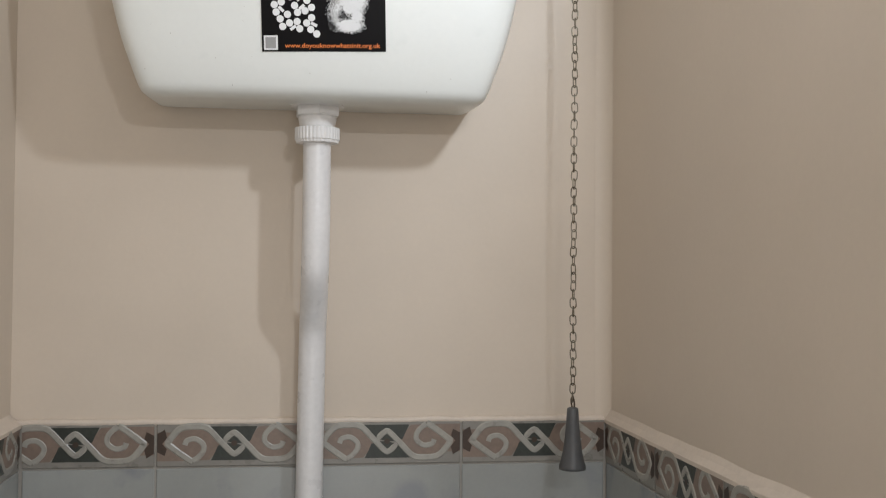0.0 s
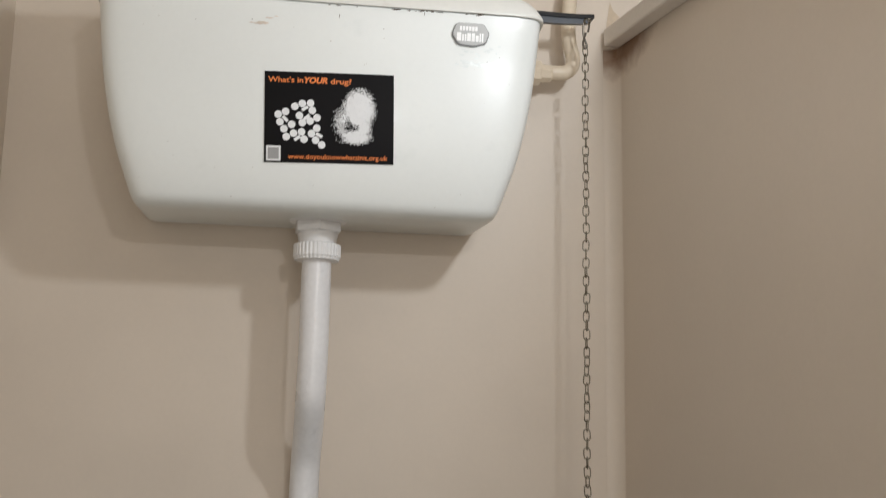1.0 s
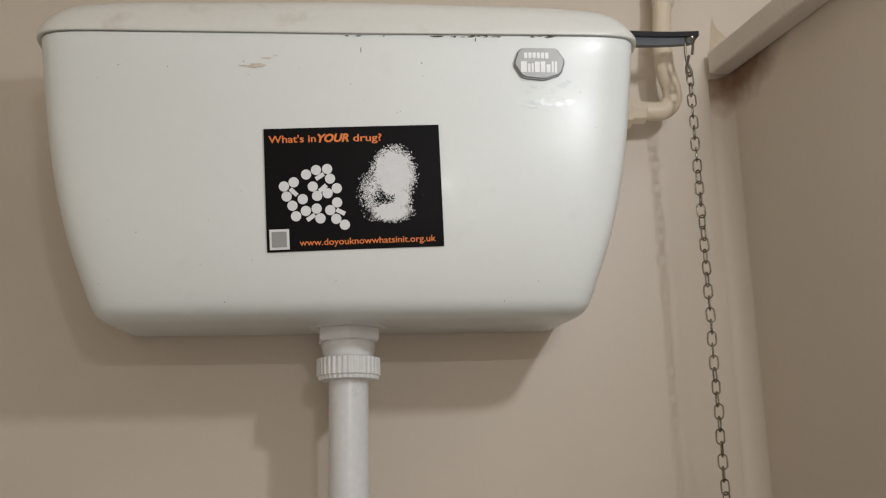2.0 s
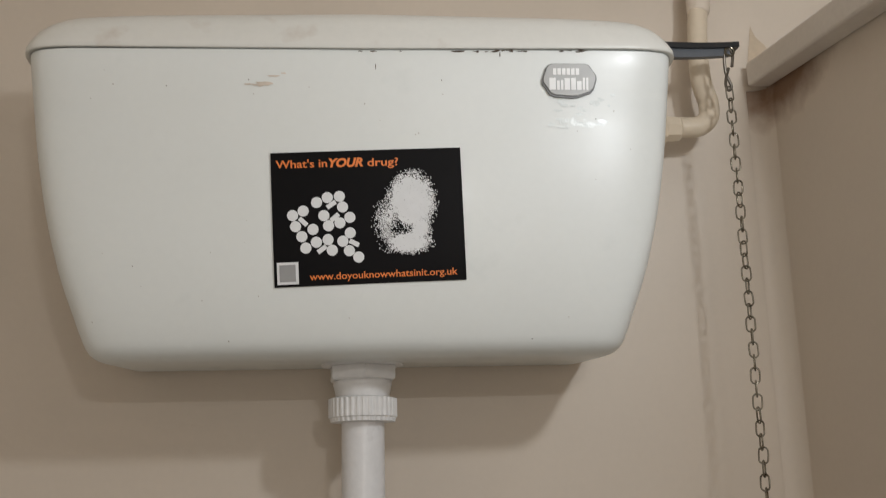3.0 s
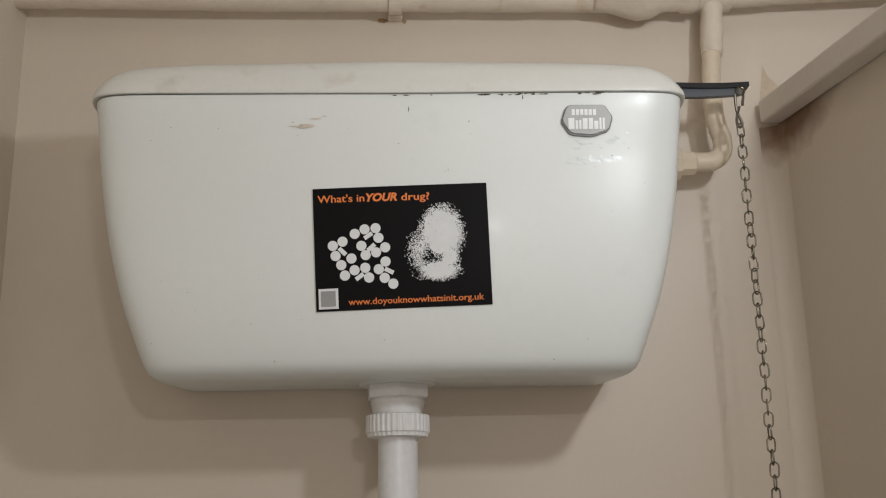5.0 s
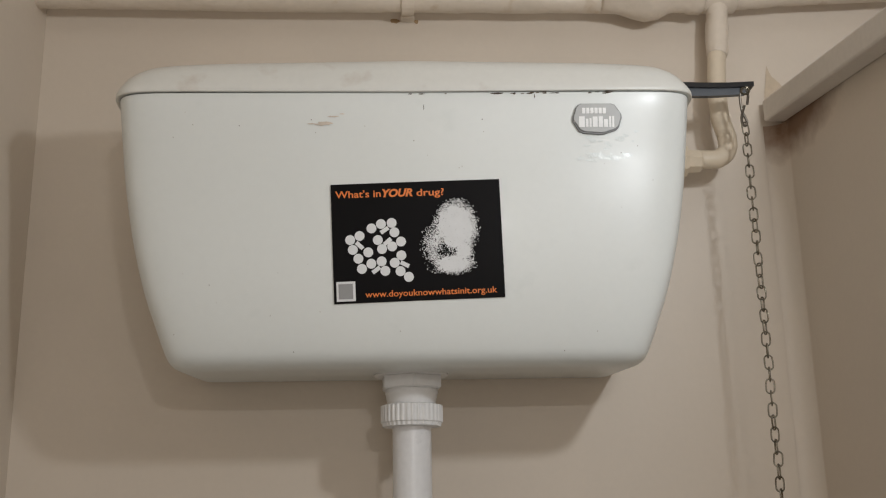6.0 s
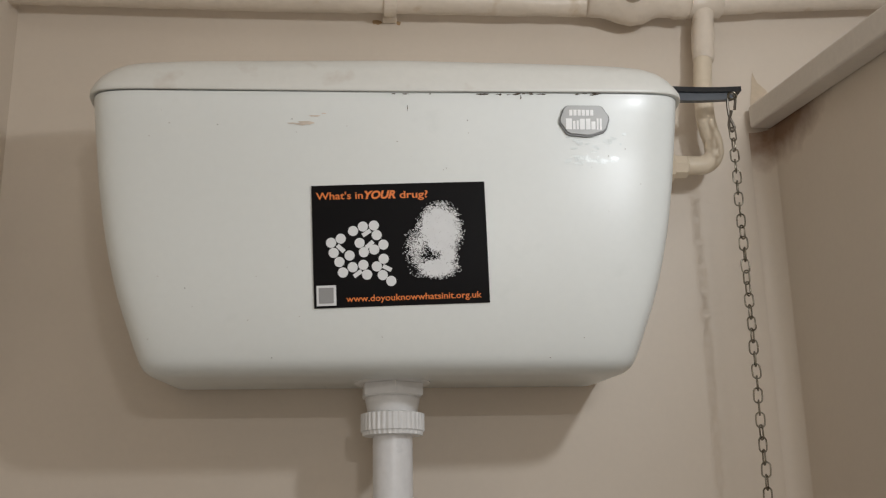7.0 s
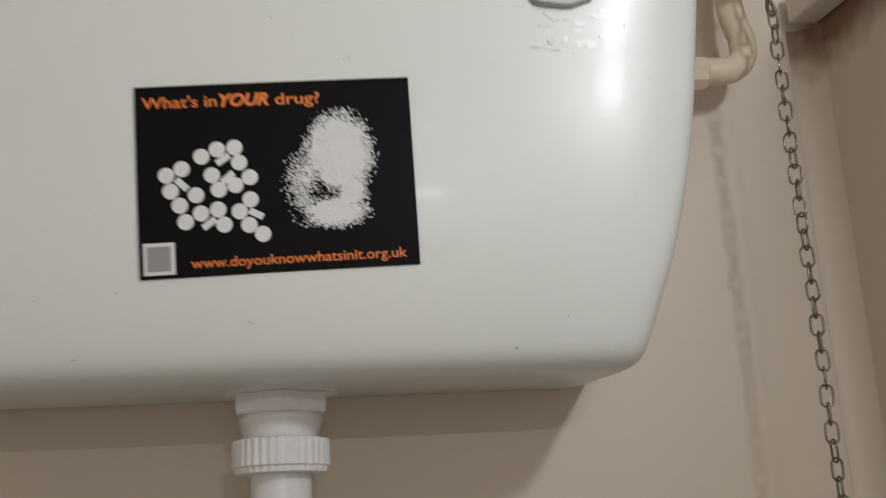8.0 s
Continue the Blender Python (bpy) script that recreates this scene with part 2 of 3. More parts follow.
# batten along the top of the partition
batten = thing("batten", "cream gloss painted timber batten along the partition top", "batten", kind="structure")
batten.matrix_basis = SKEW
part("rail", sloped(box(-0.024, -0.0005, FRONT + 0.05, -0.012, TOP - 0.022, TOP + 0.003, 0.0025)), batten_paint, batten)
part("screw", turned([(0.0035, 0), (0.0035, 0.0015), (0.002, 0.002)], (-0.019, -0.0122, TOP - 0.012), 12, "y"), dark_hole, batten, "dark screw head in the end")


# a flake of paint is missing above the batten
bm = bmesh.new()
bm.faces.new([bm.verts.new((x, -0.0006, z)) for x, z in ((0.4065, 2.034), (0.4085, 2.027), (0.4110, 2.021), (0.4150, 2.017), (0.4200, 2.012), (0.4240, 2.004), (0.4240, 1.990), (0.4110, 1.988), (0.4000, 1.992), (0.4015, 2.003), (0.4035, 2.014), (0.4050, 2.026))])
part("paint_flake", bm, bare_plaster, wall_back, "patch of bare beige plaster")


# the plaster is rounded in the corner by the partition
bm = bmesh.new()
rows = []
for k in range(11):
    a = math.pi / 2 * k / 10
    rows.append([bm.verts.new((RIGHT + 0.0010 - 0.022 * (1 - math.sin(a)), -0.022 * (1 - math.cos(a)) - 0.0004, z)) for z in (1.262, TOP - 0.024)])
for low, high in zip(rows, rows[1:]):
    bm.faces.new((low[0], high[0], high[1], low[1]))
part("corner_cove", bm, right_paint, wall_back, smooth=True)


# rust has run down the wall beside the pipe clip
bm = bmesh.new()
rnd = random.Random(8)
for cx, cz, rx, rz in ((-0.010, 2.0870, 0.0080, 0.0035), (0.014, 2.0862, 0.0030, 0.0030)):
    bm.faces.new([bm.verts.new((cx + rx * rnd.uniform(0.6, 1) * math.cos(k * math.pi / 7), -0.0006, cz + rz * rnd.uniform(0.6, 1) * math.sin(k * math.pi / 7))) for k in range(14)])
tagged(part("rust_stain", bm, rust_run, wall_back, "brown rust stains under the pipe"), kind="stuff")


# ---- cistern ----
CX = 0.0003
BODY_W = [(1.6750, 0.1887), (1.6754, 0.1987), (1.6775, 0.2062), (1.6820, 0.2117), (1.69, 0.2157), (1.71, 0.2227), (1.745, 0.2347), (1.80, 0.2475), (1.86, 0.2559), (1.913, 0.2593)]
BODY_D = [(1.6750, 0.134), (1.6754, 0.144), (1.6775, 0.153), (1.6820, 0.161), (1.69, 0.1658), (1.71, 0.1720), (1.745, 0.179), (1.80, 0.1860), (1.86, 0.1925), (1.913, 0.1990)]


SQUARE = 18


def plan(w, d, z, steps=96, back=-0.004):
    """A squarish rounded plan, flat against the wall: half width w, front depth d."""
    pts = [(w, back)]
    for k in range(steps + 1):
        # more points where the plan turns
        a = math.pi * k / steps
        c, s = math.cos(a), math.sin(a)
        x = math.copysign(abs(c) ** (2 / SQUARE), c)
        pts.append((w * x, min(back * 1.5, -d * s ** (2 / SQUARE))) if 0 < k < steps else (math.copysign(w, c), back * 1.5))
    pts.append((-w, back))
    return [Vector((CX + x, y, z)) for x, y in pts]


def bow(x, z):
    """The front is gently bowed below the rim: its ends lie farther back than its middle."""
    return 0.006 * ((x - CX) / 0.26) ** 2 * max(0.0, min(1.0, (1.908 - z) / 0.045))


def front(x, z):
    """How far forward the cistern's front stands."""
    w, d = interp(BODY_W, z), interp(BODY_D, z) + 0.004
    return -d * max(0.0, 1 - abs((x - CX) / w) ** SQUARE) ** (1 / SQUARE) + bow(x, z)


def rise(x, z):
    """The rim climbs a little towards the lever."""
    return 0.0024 * max(0.0, x / 0.26) * max(0.0, min(1.0, (z - 1.86) / 0.05))


cistern = thing("cistern", "white plastic high-level toilet cistern with a scuffed lid", "cistern")
levels = [1.675, 1.6751, 1.6754, 1.6763, 1.6775, 1.679, 1.682, 1.686, 1.69] + [1.70 + 0.0152142 * k for k in range(14)] + [1.9045, 1.9105, 1.9126, 1.913]
rings = [plan(interp(BODY_W, z), interp(BODY_D, z) + 0.004, z) for z in levels]
for ring in rings:
    for p in ring:
        p.z += rise(p.x, p.z)
        p.y += bow(p.x, p.z) * max(0.0, min(1.0, -p.y / 0.15))
        # the underside climbs towards the wall
        p.z += 0.010 * max(0.0, 1 + p.y / 0.15) * max(0.0, min(1.0, (1.72 - p.z) / 0.045))
part("body", loft(rings), shell, cistern, smooth=True)
LID = [(1.9165, 0.2630, 0.1975), (1.9140, 0.2630, 0.1978), (1.9138, 0.2660, 0.2005), (1.9136, 0.2668, 0.2012), (1.9145, 0.2675, 0.2018), (1.918, 0.2673, 0.2016), (1.926, 0.2650, 0.1992), (1.937, 0.2605, 0.1955),
       (1.9455, 0.2550, 0.1905), (1.9515, 0.249, 0.183), (1.9560, 0.240, 0.171), (1.9590, 0.21, 0.150), (1.961, 0.16, 0.12), (1.962, 0.08, 0.09)]
rings = [plan(w - 0.0046, d + 0.004, z) for z, w, d in LID]
for ring in rings:
    for p in ring:
        p.z += rise(p.x, p.z)
        # the lid is crowned: its ends lie lower than its middle
        p.z -= 0.008 * ((p.x - CX) / 0.26) ** 2 * max(0.0, min(1.0, (p.z - 1.92) / 0.025))
part("lid", loft(rings), lid_shell, cistern, "white lid with faint grey scuffs", smooth=True)


def on_front(x, z, lift):
    return Vector((x, front(x, z) - lift, z + rise(x, z)))


def blot(cx, cz, rx, rz, seed, lift=0.0004, n=14):
    """A small irregular mark on the front."""
    rnd = random.Random(seed)
    outline = []
    for k in range(n):
        a = 2 * math.pi * k / n
        s = rnd.uniform(0.45, 1.0)
        outline.append((cx + rx * s * math.cos(a), cz + rz * s * math.sin(a)))
    return outline, lift


def marks(name, spots, mat, label):
    bm = bmesh.new()
    for outline, lift in spots:
        bm.faces.new([bm.verts.new(on_front(u, v, lift)) for u, v in outline])
    return part(name, bm, mat, cistern, label)


rnd = random.Random(4)
spots = [blot(0.075 + rnd.random() * 0.115, 1.9127 + rnd.uniform(-0.0010, 0.0004), rnd.uniform(0.0010, 0.0038), rnd.uniform(0.0004, 0.0010), k) for k in range(26)]
spots += [blot(0.0 + rnd.random() * 0.05, 1.9122, rnd.uniform(0.001, 0.003), 0.0006, 50 + k) for k in range(5)]
spots += [blot(0.014, 1.900, 0.0004, 0.0035, 77), blot(0.113, 1.9095, 0.0007, 0.0025, 78)]
spots += [blot(x, z, 0.0006, 0.0006, 90 + k) for k, (x, z) in enumerate([(-0.148, 1.884), (-0.085, 1.889), (0.066, 1.889), (-0.172, 1.745), (0.135, 1.687), (-0.1, 1.688), (0.19, 1.86)])]
tagged(marks("grime", spots, grime, "dark grime flecks under the lid"), kind="stuff")
tagged(marks("scuff", [blot(-0.074, 1.8855, 0.010, 0.0021, 5), blot(-0.066, 1.8920, 0.006, 0.0009, 6), blot(-0.058, 1.8942, 0.003, 0.0007, 9), blot(-0.085, 1.8855, 0.005, 0.0008, 8)], rust, "pale brown scuff marks"), kind="stuff")


rnd = random.Random(21)
residue = [blot(0.152 + rnd.random() * 0.056, 1.852 + rnd.random() * 0.030, rnd.uniform(0.0015, 0.0060), rnd.uniform(0.0008, 0.0030), 300 + k, 0.00012 + 0.00001 * k, 11) for k in range(22)]
residue += [blot(0.180, 1.8575, 0.026, 0.0062, 340, 0.0001, 26)]
tagged(marks("residue", residue, gloss_shell, "glossy crinkled tape residue"), kind="stuff")
rnd = random.Random(33)
specks = [blot(rnd.uniform(-0.22, 0.22), rnd.uniform(1.70, 1.90), rnd.uniform(0.0003, 0.0008), rnd.uniform(0.0003, 0.0009), 500 + k, 0.0003, 7) for k in range(34)]
specks = [b for b in specks if not (-0.075 < b[0][0][0] < 0.09 and 1.72 < b[0][0][1] < 1.845)]
tagged(marks("specks", specks, pale_speck, "faint grey specks"), kind="stuff")


# ---- maker's badge, lettering as plain bars ----
BX, BZ = 0.1688, 1.8893


def badge_place(u, v, h):
    x, z = BX + u, BZ + v
    return on_front(x, z, 0.0006 + h)


badge = thing("badge", "grey plastic oval maker's badge on the cistern front", "badge")
outline = [(-0.0185, 0.0085), (-0.0165, 0.0108), (-0.0140, 0.0118), (0.0120, 0.0118), (0.0150, 0.0108), (0.0172, 0.0078), (0.0205, 0.0035), (0.0208, 0.0005), (0.0185, -0.0065), (0.0160, -0.0090), (0.0060, -0.0122), (0.0020, -0.0126), (-0.0120, -0.0116), (-0.0155, -0.0100), (-0.0212, -0.0020), (-0.0212, 0.0010)]
part("plate", prism(outline, badge_place, 0.0028), badge_grey, badge)


def bars(spec, place, lift, mat, parent, name):
    for u0, u1, v0, v1 in spec:
        part(name, prism([(u0, v0), (u1, v0), (u1, v1), (u0, v1)], lambda u, v, h: place(u, v, lift + h), 0.0003), mat, parent)


part("rim", prism([(u * 1.06, v * 1.09 - 0.0004) for u, v in outline], badge_place, 0.0016), badge_rim, badge, "dark rim under the badge plate")
# one bar for each letter
for k in range(6):
    bars([(-0.0138 + 0.0037 * k, -0.0138 + 0.0037 * k + 0.0028, 0.0034, 0.0084)], badge_place, 0.0028, badge_white, badge, "upper_bar")
at = -0.0168
for wide, tall in ((0.0052, 0.0092), (0.0022, 0.0072), (0.0019, 0.0076), (0.0044, 0.0090), (0.0038, 0.0092), (0.0036, 0.0068), (0.0018, 0.0094), (0.0018, 0.0094)):
    bars([(at, at + wide, -0.0082, -0.0082 + tall)], badge_place, 0.0028, badge_white, badge, "lower_bar")
    at += wide + 0.0010


# ---- sticker ----
SX, SZ, SW, SH, TURN = 0.0075, 1.7815, 0.148, 0.1035, radians(1.9)


def on_sticker(u, v, h):
    """From metres on the sticker, from its centre, to the cistern's front."""
    x = SX + u * math.cos(TURN) - v * math.sin(TURN)
    z = SZ + u * math.sin(TURN) + v * math.cos(TURN)
    return on_front(x, z, 0.0003 + h)


sticker = thing("sticker", "black glossy warning sticker with orange lettering and pills", "sticker")
bm = bmesh.new()
nu, nv = 24, 18
grid = [[bm.verts.new(on_sticker((i / nu - 0.5) * SW, (j / nv - 0.5) * SH, 0.0004)) for i in range(nu + 1)] for j in range(nv + 1)]
for j in range(nv):
    for i in range(nu):
        bm.faces.new((grid[j][i], grid[j][i + 1], grid[j + 1][i + 1], grid[j + 1][i]))
rim = [grid[0][i] for i in range(nu + 1)] + [grid[j][nu] for j in range(1, nv + 1)] + [grid[nv][i] for i in range(nu - 1, -1, -1)] + [grid[j][0] for j in range(nv - 1, 0, -1)]
foot = [bm.verts.new(v.co + Vector((0, 0.0007, 0))) for v in rim]
for i in range(len(rim)):
    bm.faces.new((rim[i], rim[(i + 1) % len(rim)], foot[(i + 1) % len(rim)], foot[i]))
part("film", bm, black_print, sticker, smooth=False)


def lettering(name, text, u, v, size, mat, width=None, shear=0.0, bold=0.0):
    """Words in the built-in font, laid on the sticker from (u, v)."""
    curve = bpy.data.curves.new(name, "FONT")
    curve.body, curve.size, curve.shear, curve.offset = text, size, shear, bold
    curve.resolution_u = 3
    tmp = new(name + "_outline", curve)
    bpy.context.view_layer.update()
    me = bpy.data.meshes.new_from_object(tmp.evaluated_get(bpy.context.evaluated_depsgraph_get()))
    bpy.data.objects.remove(tmp)
    xs = [p.co.x for p in me.vertices]
    k = width / (max(xs) - min(xs)) if width else 1
    for p in me.vertices:
        p.co = on_sticker(u + (p.co.x - min(xs)) * k, v + p.co.y, 0.00055)
    me.materials.append(mat)
    ob = new(name, me)
    ob.parent = sticker
    return ob


def share(px, py):
    """A place on the sticker from shares of its width and height, from its top left corner."""
    return (px - 0.5) * SW, (0.5 - py) * SH


u, v = share(0.026, 0.118)
lettering("headline_start", "What's in", u, v, 0.0088, orange_ink, 0.268 * SW, bold=0.00013)
u, v = share(0.302, 0.120)
lettering("headline_stress", "YOUR", u, v, 0.0094, orange_ink, 0.180 * SW, shear=0.25, bold=0.0004)
u, v = share(0.505, 0.122)
lettering("headline_end", "drug?", u, v, 0.0088, orange_ink, 0.163 * SW, bold=0.00013)
u, v = share(0.182, 0.958)
lettering("web_line", "www.doyouknowwhatsinit.org.uk", u, v, 0.0076, orange_ink, 0.772 * SW, bold=0.00008)

PILLS = [(0.228, 0.392), (0.283, 0.358), (0.344, 0.352), (0.358, 0.432), (0.159, 0.452), (0.105, 0.483), (0.118, 0.566), (0.205, 0.592), (0.148, 0.642), (0.262, 0.492),
         (0.284, 0.569), (0.342, 0.550), (0.393, 0.512), (0.392, 0.628), (0.279, 0.672), (0.220, 0.688), (0.166, 0.728), (0.298, 0.752), (0.353, 0.688), (0.384, 0.760), (0.430, 0.810)]
RODS = [(0.302, 0.412, 32), (0.157, 0.532, -45), (0.317, 0.508, 40), (0.247, 0.742, 35), (0.410, 0.704, -28)]
for px, py in PILLS:
    u, v = share(1.03 * px - 0.003, py - 0.008)
    part("pill", prism([(u + 0.0043 * math.cos(a), v + 0.0043 * math.sin(a)) for a in [2 * math.pi * k / 22 for k in range(22)]], lambda a, b, h: on_sticker(a, b, 0.0005 + h), 0.0001), white_ink, sticker)
for px, py, turn in RODS:
    u, v = share(1.03 * px - 0.003, py - 0.008)
    c, s = math.cos(radians(turn)), math.sin(radians(turn))
    part("tablet_edge", prism([(u + a * c - b * s, v + a * s + b * c) for a, b in ((-0.004, -0.0018), (0.004, -0.0018), (0.004, 0.0018), (-0.004, 0.0018))], lambda a, b, h: on_sticker(a, b, 0.00055 + h), 0.0001), white_ink, sticker)

# the heap of powder: a dense core and thousands of loose grains
bm = bmesh.new()
rnd = random.Random(11)


def thick(px, py):
    """How densely the powder lies, in shares of the sticker."""
    a = ((px - 0.728) / 0.137) ** 2 + ((py - 0.40) / 0.245) ** 2
    b = ((px - 0.705) / 0.135) ** 2 + ((py - 0.705) / 0.095) ** 2
    c = ((px - 0.615) / 0.085) ** 2 + ((py - 0.56) / 0.19) ** 2
    hole = ((px - 0.650) / 0.048) ** 2 + ((py - 0.590) / 0.060) ** 2
    e = ((px - 0.765) / 0.075) ** 2 + ((py - 0.60) / 0.13) ** 2
    d = max(0.98 - a, 0.9 - b, 0.44 - 0.46 * c, 0.7 - e)
    return d - 0.48 * math.exp(-hole * 1.3) + 0.20 * noise.noise(Vector((px * 30, py * 20, 3)))


made = 0
while made < 15000:
    px, py = rnd.uniform(0.5, 0.9), rnd.uniform(0.15, 0.86)
    if rnd.random() > max(0.0, min(1.0, 1.15 * thick(px, py) ** 1.25 + 0.05 if thick(px, py) > 0 else 0.05 + 0.2 * thick(px, py))) or thick(px, py) < -0.28:
        continue
    u, v = share(px, py)
    r, turn = rnd.uniform(0.00012, 0.00040) * (1.7 if thick(px, py) > 0.42 else 1.25), rnd.uniform(0, 6.3)
    lift = 0.0006 + rnd.random() * 0.0002
    bm.faces.new([bm.verts.new(on_sticker(u + r * math.cos(turn + k * 2 * math.pi / 5), v + r * math.sin(turn + k * 2 * math.pi / 5), lift)) for k in range(5)])
    made += 1
tagged(part("powder", bm, white_ink, sticker, "scattered white powder grains"), kind="stuff")
bars([(-0.0717, -0.0553, -0.0500, -0.0332)], on_sticker, 0.00055, white_ink, sticker, "code_label")
bars([(-0.0698, -0.0575, -0.0480, -0.0353)], on_sticker, 0.0009, grey_ink, sticker, "code_patch")


# ---- flush pipe ----
PX, PY = 0.0025, -0.089
flush = thing("flush_pipe", "white plastic flush pipe with a ribbed nut under the cistern", "pipe")
part("flange", turned([(0.033, 1.6800), (0.0345, 1.6790), (0.0345, 1.6770), (0.031, 1.6760)], (PX, PY, 0), 40), fitting, flush)
part("hex_nut", turned([(0.0290, 1.6765), (0.0302, 1.6755), (0.0302, 1.6655), (0.0290, 1.6642)], (PX, PY, 0), 6, turn=-86), fitting, flush)
part("neck", turned([(0.0246, 1.6650), (0.0246, 1.6600), (0.0240, 1.6590), (0.0232, 1.6540), (0.0228, 1.6530), (0.0228, 1.6450)], (PX, PY, 0), 40), fitting, flush, smooth=True)
part("ribbed_nut", turned([(0.0250, 1.6500), (0.0284, 1.6490), (0.0284, 1.6340), (0.0272, 1.6330), (0.0266, 1.6300), (0.0195, 1.6295)], (PX, PY, 0), 144, ridge=lambda i: 1 + (0.014 if i % 4 < 2 else -0.012)), fitting, flush, "ribbed compression nut")
line = smooth_path([(PX, PY, 1.64), (PX, PY, 1.59), (PX, PY, 1.53), (0.002, PY + 0.0005, 1.49), (0.0015, -0.084, 1.462), (0.001, -0.060, 1.425), (0.0, -0.042, 1.393), (-0.0005, -0.0365, 1.365), (-0.001, -0.036, 1.32), (-0.0015, -0.036, 1.26), (-0.003, -0.036, 1.1), (-0.004, -0.036, 0.7),
                    (-0.004, -0.036, 0.5), (-0.004, -0.03, 0.43), (-0.004, 0.03, 0.40)], 6)
part("tube", tube(line, 0.0179, 32), pipe_white, flush, smooth=True)


# ---- supply pipe ----
supply = thing("supply_pipe", "cream painted water pipe clipped along the wall", "pipe")
PZ = 2.0970
line = smooth_path([(LEFT - 0.02, -0.030, PZ + 0.003), (-0.3, -0.030, PZ + 0.002), (-0.15, -0.030, PZ + 0.0), (0.0, -0.030, PZ), (0.2, -0.030, PZ), (0.34, -0.030, PZ + 0.004), (0.5, -0.030, PZ + 0.014), (0.9, -0.030, PZ + 0.03), (FAR + 0.02, -0.030, PZ + 0.04)], 10)
part("run", tube(line, 0.0135, 24, uneven=0.0012), pipe_paint, supply, smooth=True)
clip = part("clip", turned([(0.0135, -0.007), (0.0165, -0.0065), (0.0165, 0.0065), (0.0135, 0.007)], (0.004, -0.030, PZ), 24, "x"), pipe_paint, supply)
part("clip_foot", box(-0.004, 0.012, -0.014, -0.0005, PZ - 0.012, PZ + 0.012, 0.002), pipe_paint, supply)
# stop valve with its unions
part("valve_body", turned([(0.0150, -0.050), (0.0185, -0.048), (0.0190, -0.032), (0.0205, -0.026), (0.0245, -0.014), (0.0275, 0.0), (0.0250, 0.014), (0.0190, 0.024), (0.0175, 0.030), (0.0175, 0.045),
                                (0.0192, 0.047), (0.0192, 0.060), (0.0155, 0.064)], (0.266, -0.034, PZ + 0.003), 28, "x", ridge=lambda i: 1 + 0.02 * math.sin(i * 1.3)), pipe_paint, supply, "paint-clogged valve body", smooth=True)
part("valve_cap", turned([(0.0125, 0.0), (0.0125, -0.012), (0.0105, -0.015), (0.004, -0.0155), (0.003, -0.0135)], (0.262, -0.054, PZ + 0.001), 20, "y"), pipe_paint, supply, smooth=True)
part("tee_collar", turned([(0.0140, -0.022), (0.0165, -0.020), (0.0165, 0.020), (0.0140, 0.022)], (0.345, -0.030, PZ + 0.004), 24, "x"), pipe_paint, supply, smooth=True)
part("drop_collar", tube(smooth_path([(0.345, -0.031, PZ), (0.344, -0.031, PZ - 0.03), (0.3405, -0.033, PZ - 0.060), (0.3390, -0.0345, PZ - 0.068)], 6), lambda t: 0.0120 - 0.0014 * t ** 3, 24, uneven=0.0015), pipe_paint, supply, smooth=True)
line = smooth_path([(0.344, -0.031, PZ - 0.03), (0.3390, -0.035, 2.028), (0.3345, -0.040, 1.992), (0.3325, -0.046, 1.960), (0.3335, -0.049, 1.944), (0.3368, -0.050, 1.930)], 8)
line += [Vector((0.3375 - 0.018 + 0.018 * math.cos(a), -0.050, 1.9225 - 0.018 * math.sin(a))) for a in [math.pi / 2 * k / 8 for k in range(1, 9)]] + [Vector((0.30, -0.050, 1.9045)), Vector((0.245, -0.050, 1.903))]
part("drop", tube(line, 0.0098, 20), yellow_pipe, supply, "yellowed plastic drop pipe", smooth=True)
part("inlet_nut", turned([(0.0130, 0.245), (0.0172, 0.257), (0.0176, 0.259), (0.0176, 0.288), (0.0165, 0.291), (0.0128, 0.2915), (0.0122, 0.305), (0.0105, 0.307)], (0, -0.050, 1.903), 8, "x"), yellow_pipe, supply, "yellowed inlet nut")


# ---- flushing lever, chain and handle ----
HX, HY = 0.339, -0.10
lever = thing("lever", "dark grey plastic flushing lever at the cistern side", "lever")


def arm(low, high, half, x1):
    """A tapering bar from inside the lid to the chain, bent slightly upwards."""
    rings = []
    for k in range(15):
        t = k / 14
        x = 0.225 + (x1 - 0.225) * t
        z = 1.9635 - 0.022 * max(0.0, 1 - t / 0.45) ** 2 - 0.003 * math.sin(math.pi * t) * t
        w = half * (1 - 0.2 * t)
        rings.append([Vector((x, HY - w, z + low * (1 - 0.2 * t))), Vector((x, HY + w, z + low * (1 - 0.2 * t))), Vector((x, HY + w, z + high)), Vector((x, HY - w, z + high))])
    return loft(rings)


part("web", arm(-0.0095, 0.0005, 0.0035, HX + 0.003), lever_grey, lever)
part("top_flange", arm(-0.0005, 0.0045, 0.0080, HX + 0.011), lever_black, lever, "black top edge")
part("eye", tube([(HX + 0.002 + 0.0042 * math.cos(a), HY - 0.004, 1.9590 + 0.0042 * math.sin(a)) for a in [2 * math.pi * k / 16 for k in range(16)]], 0.0010, 8, closed=True), steel, lever)

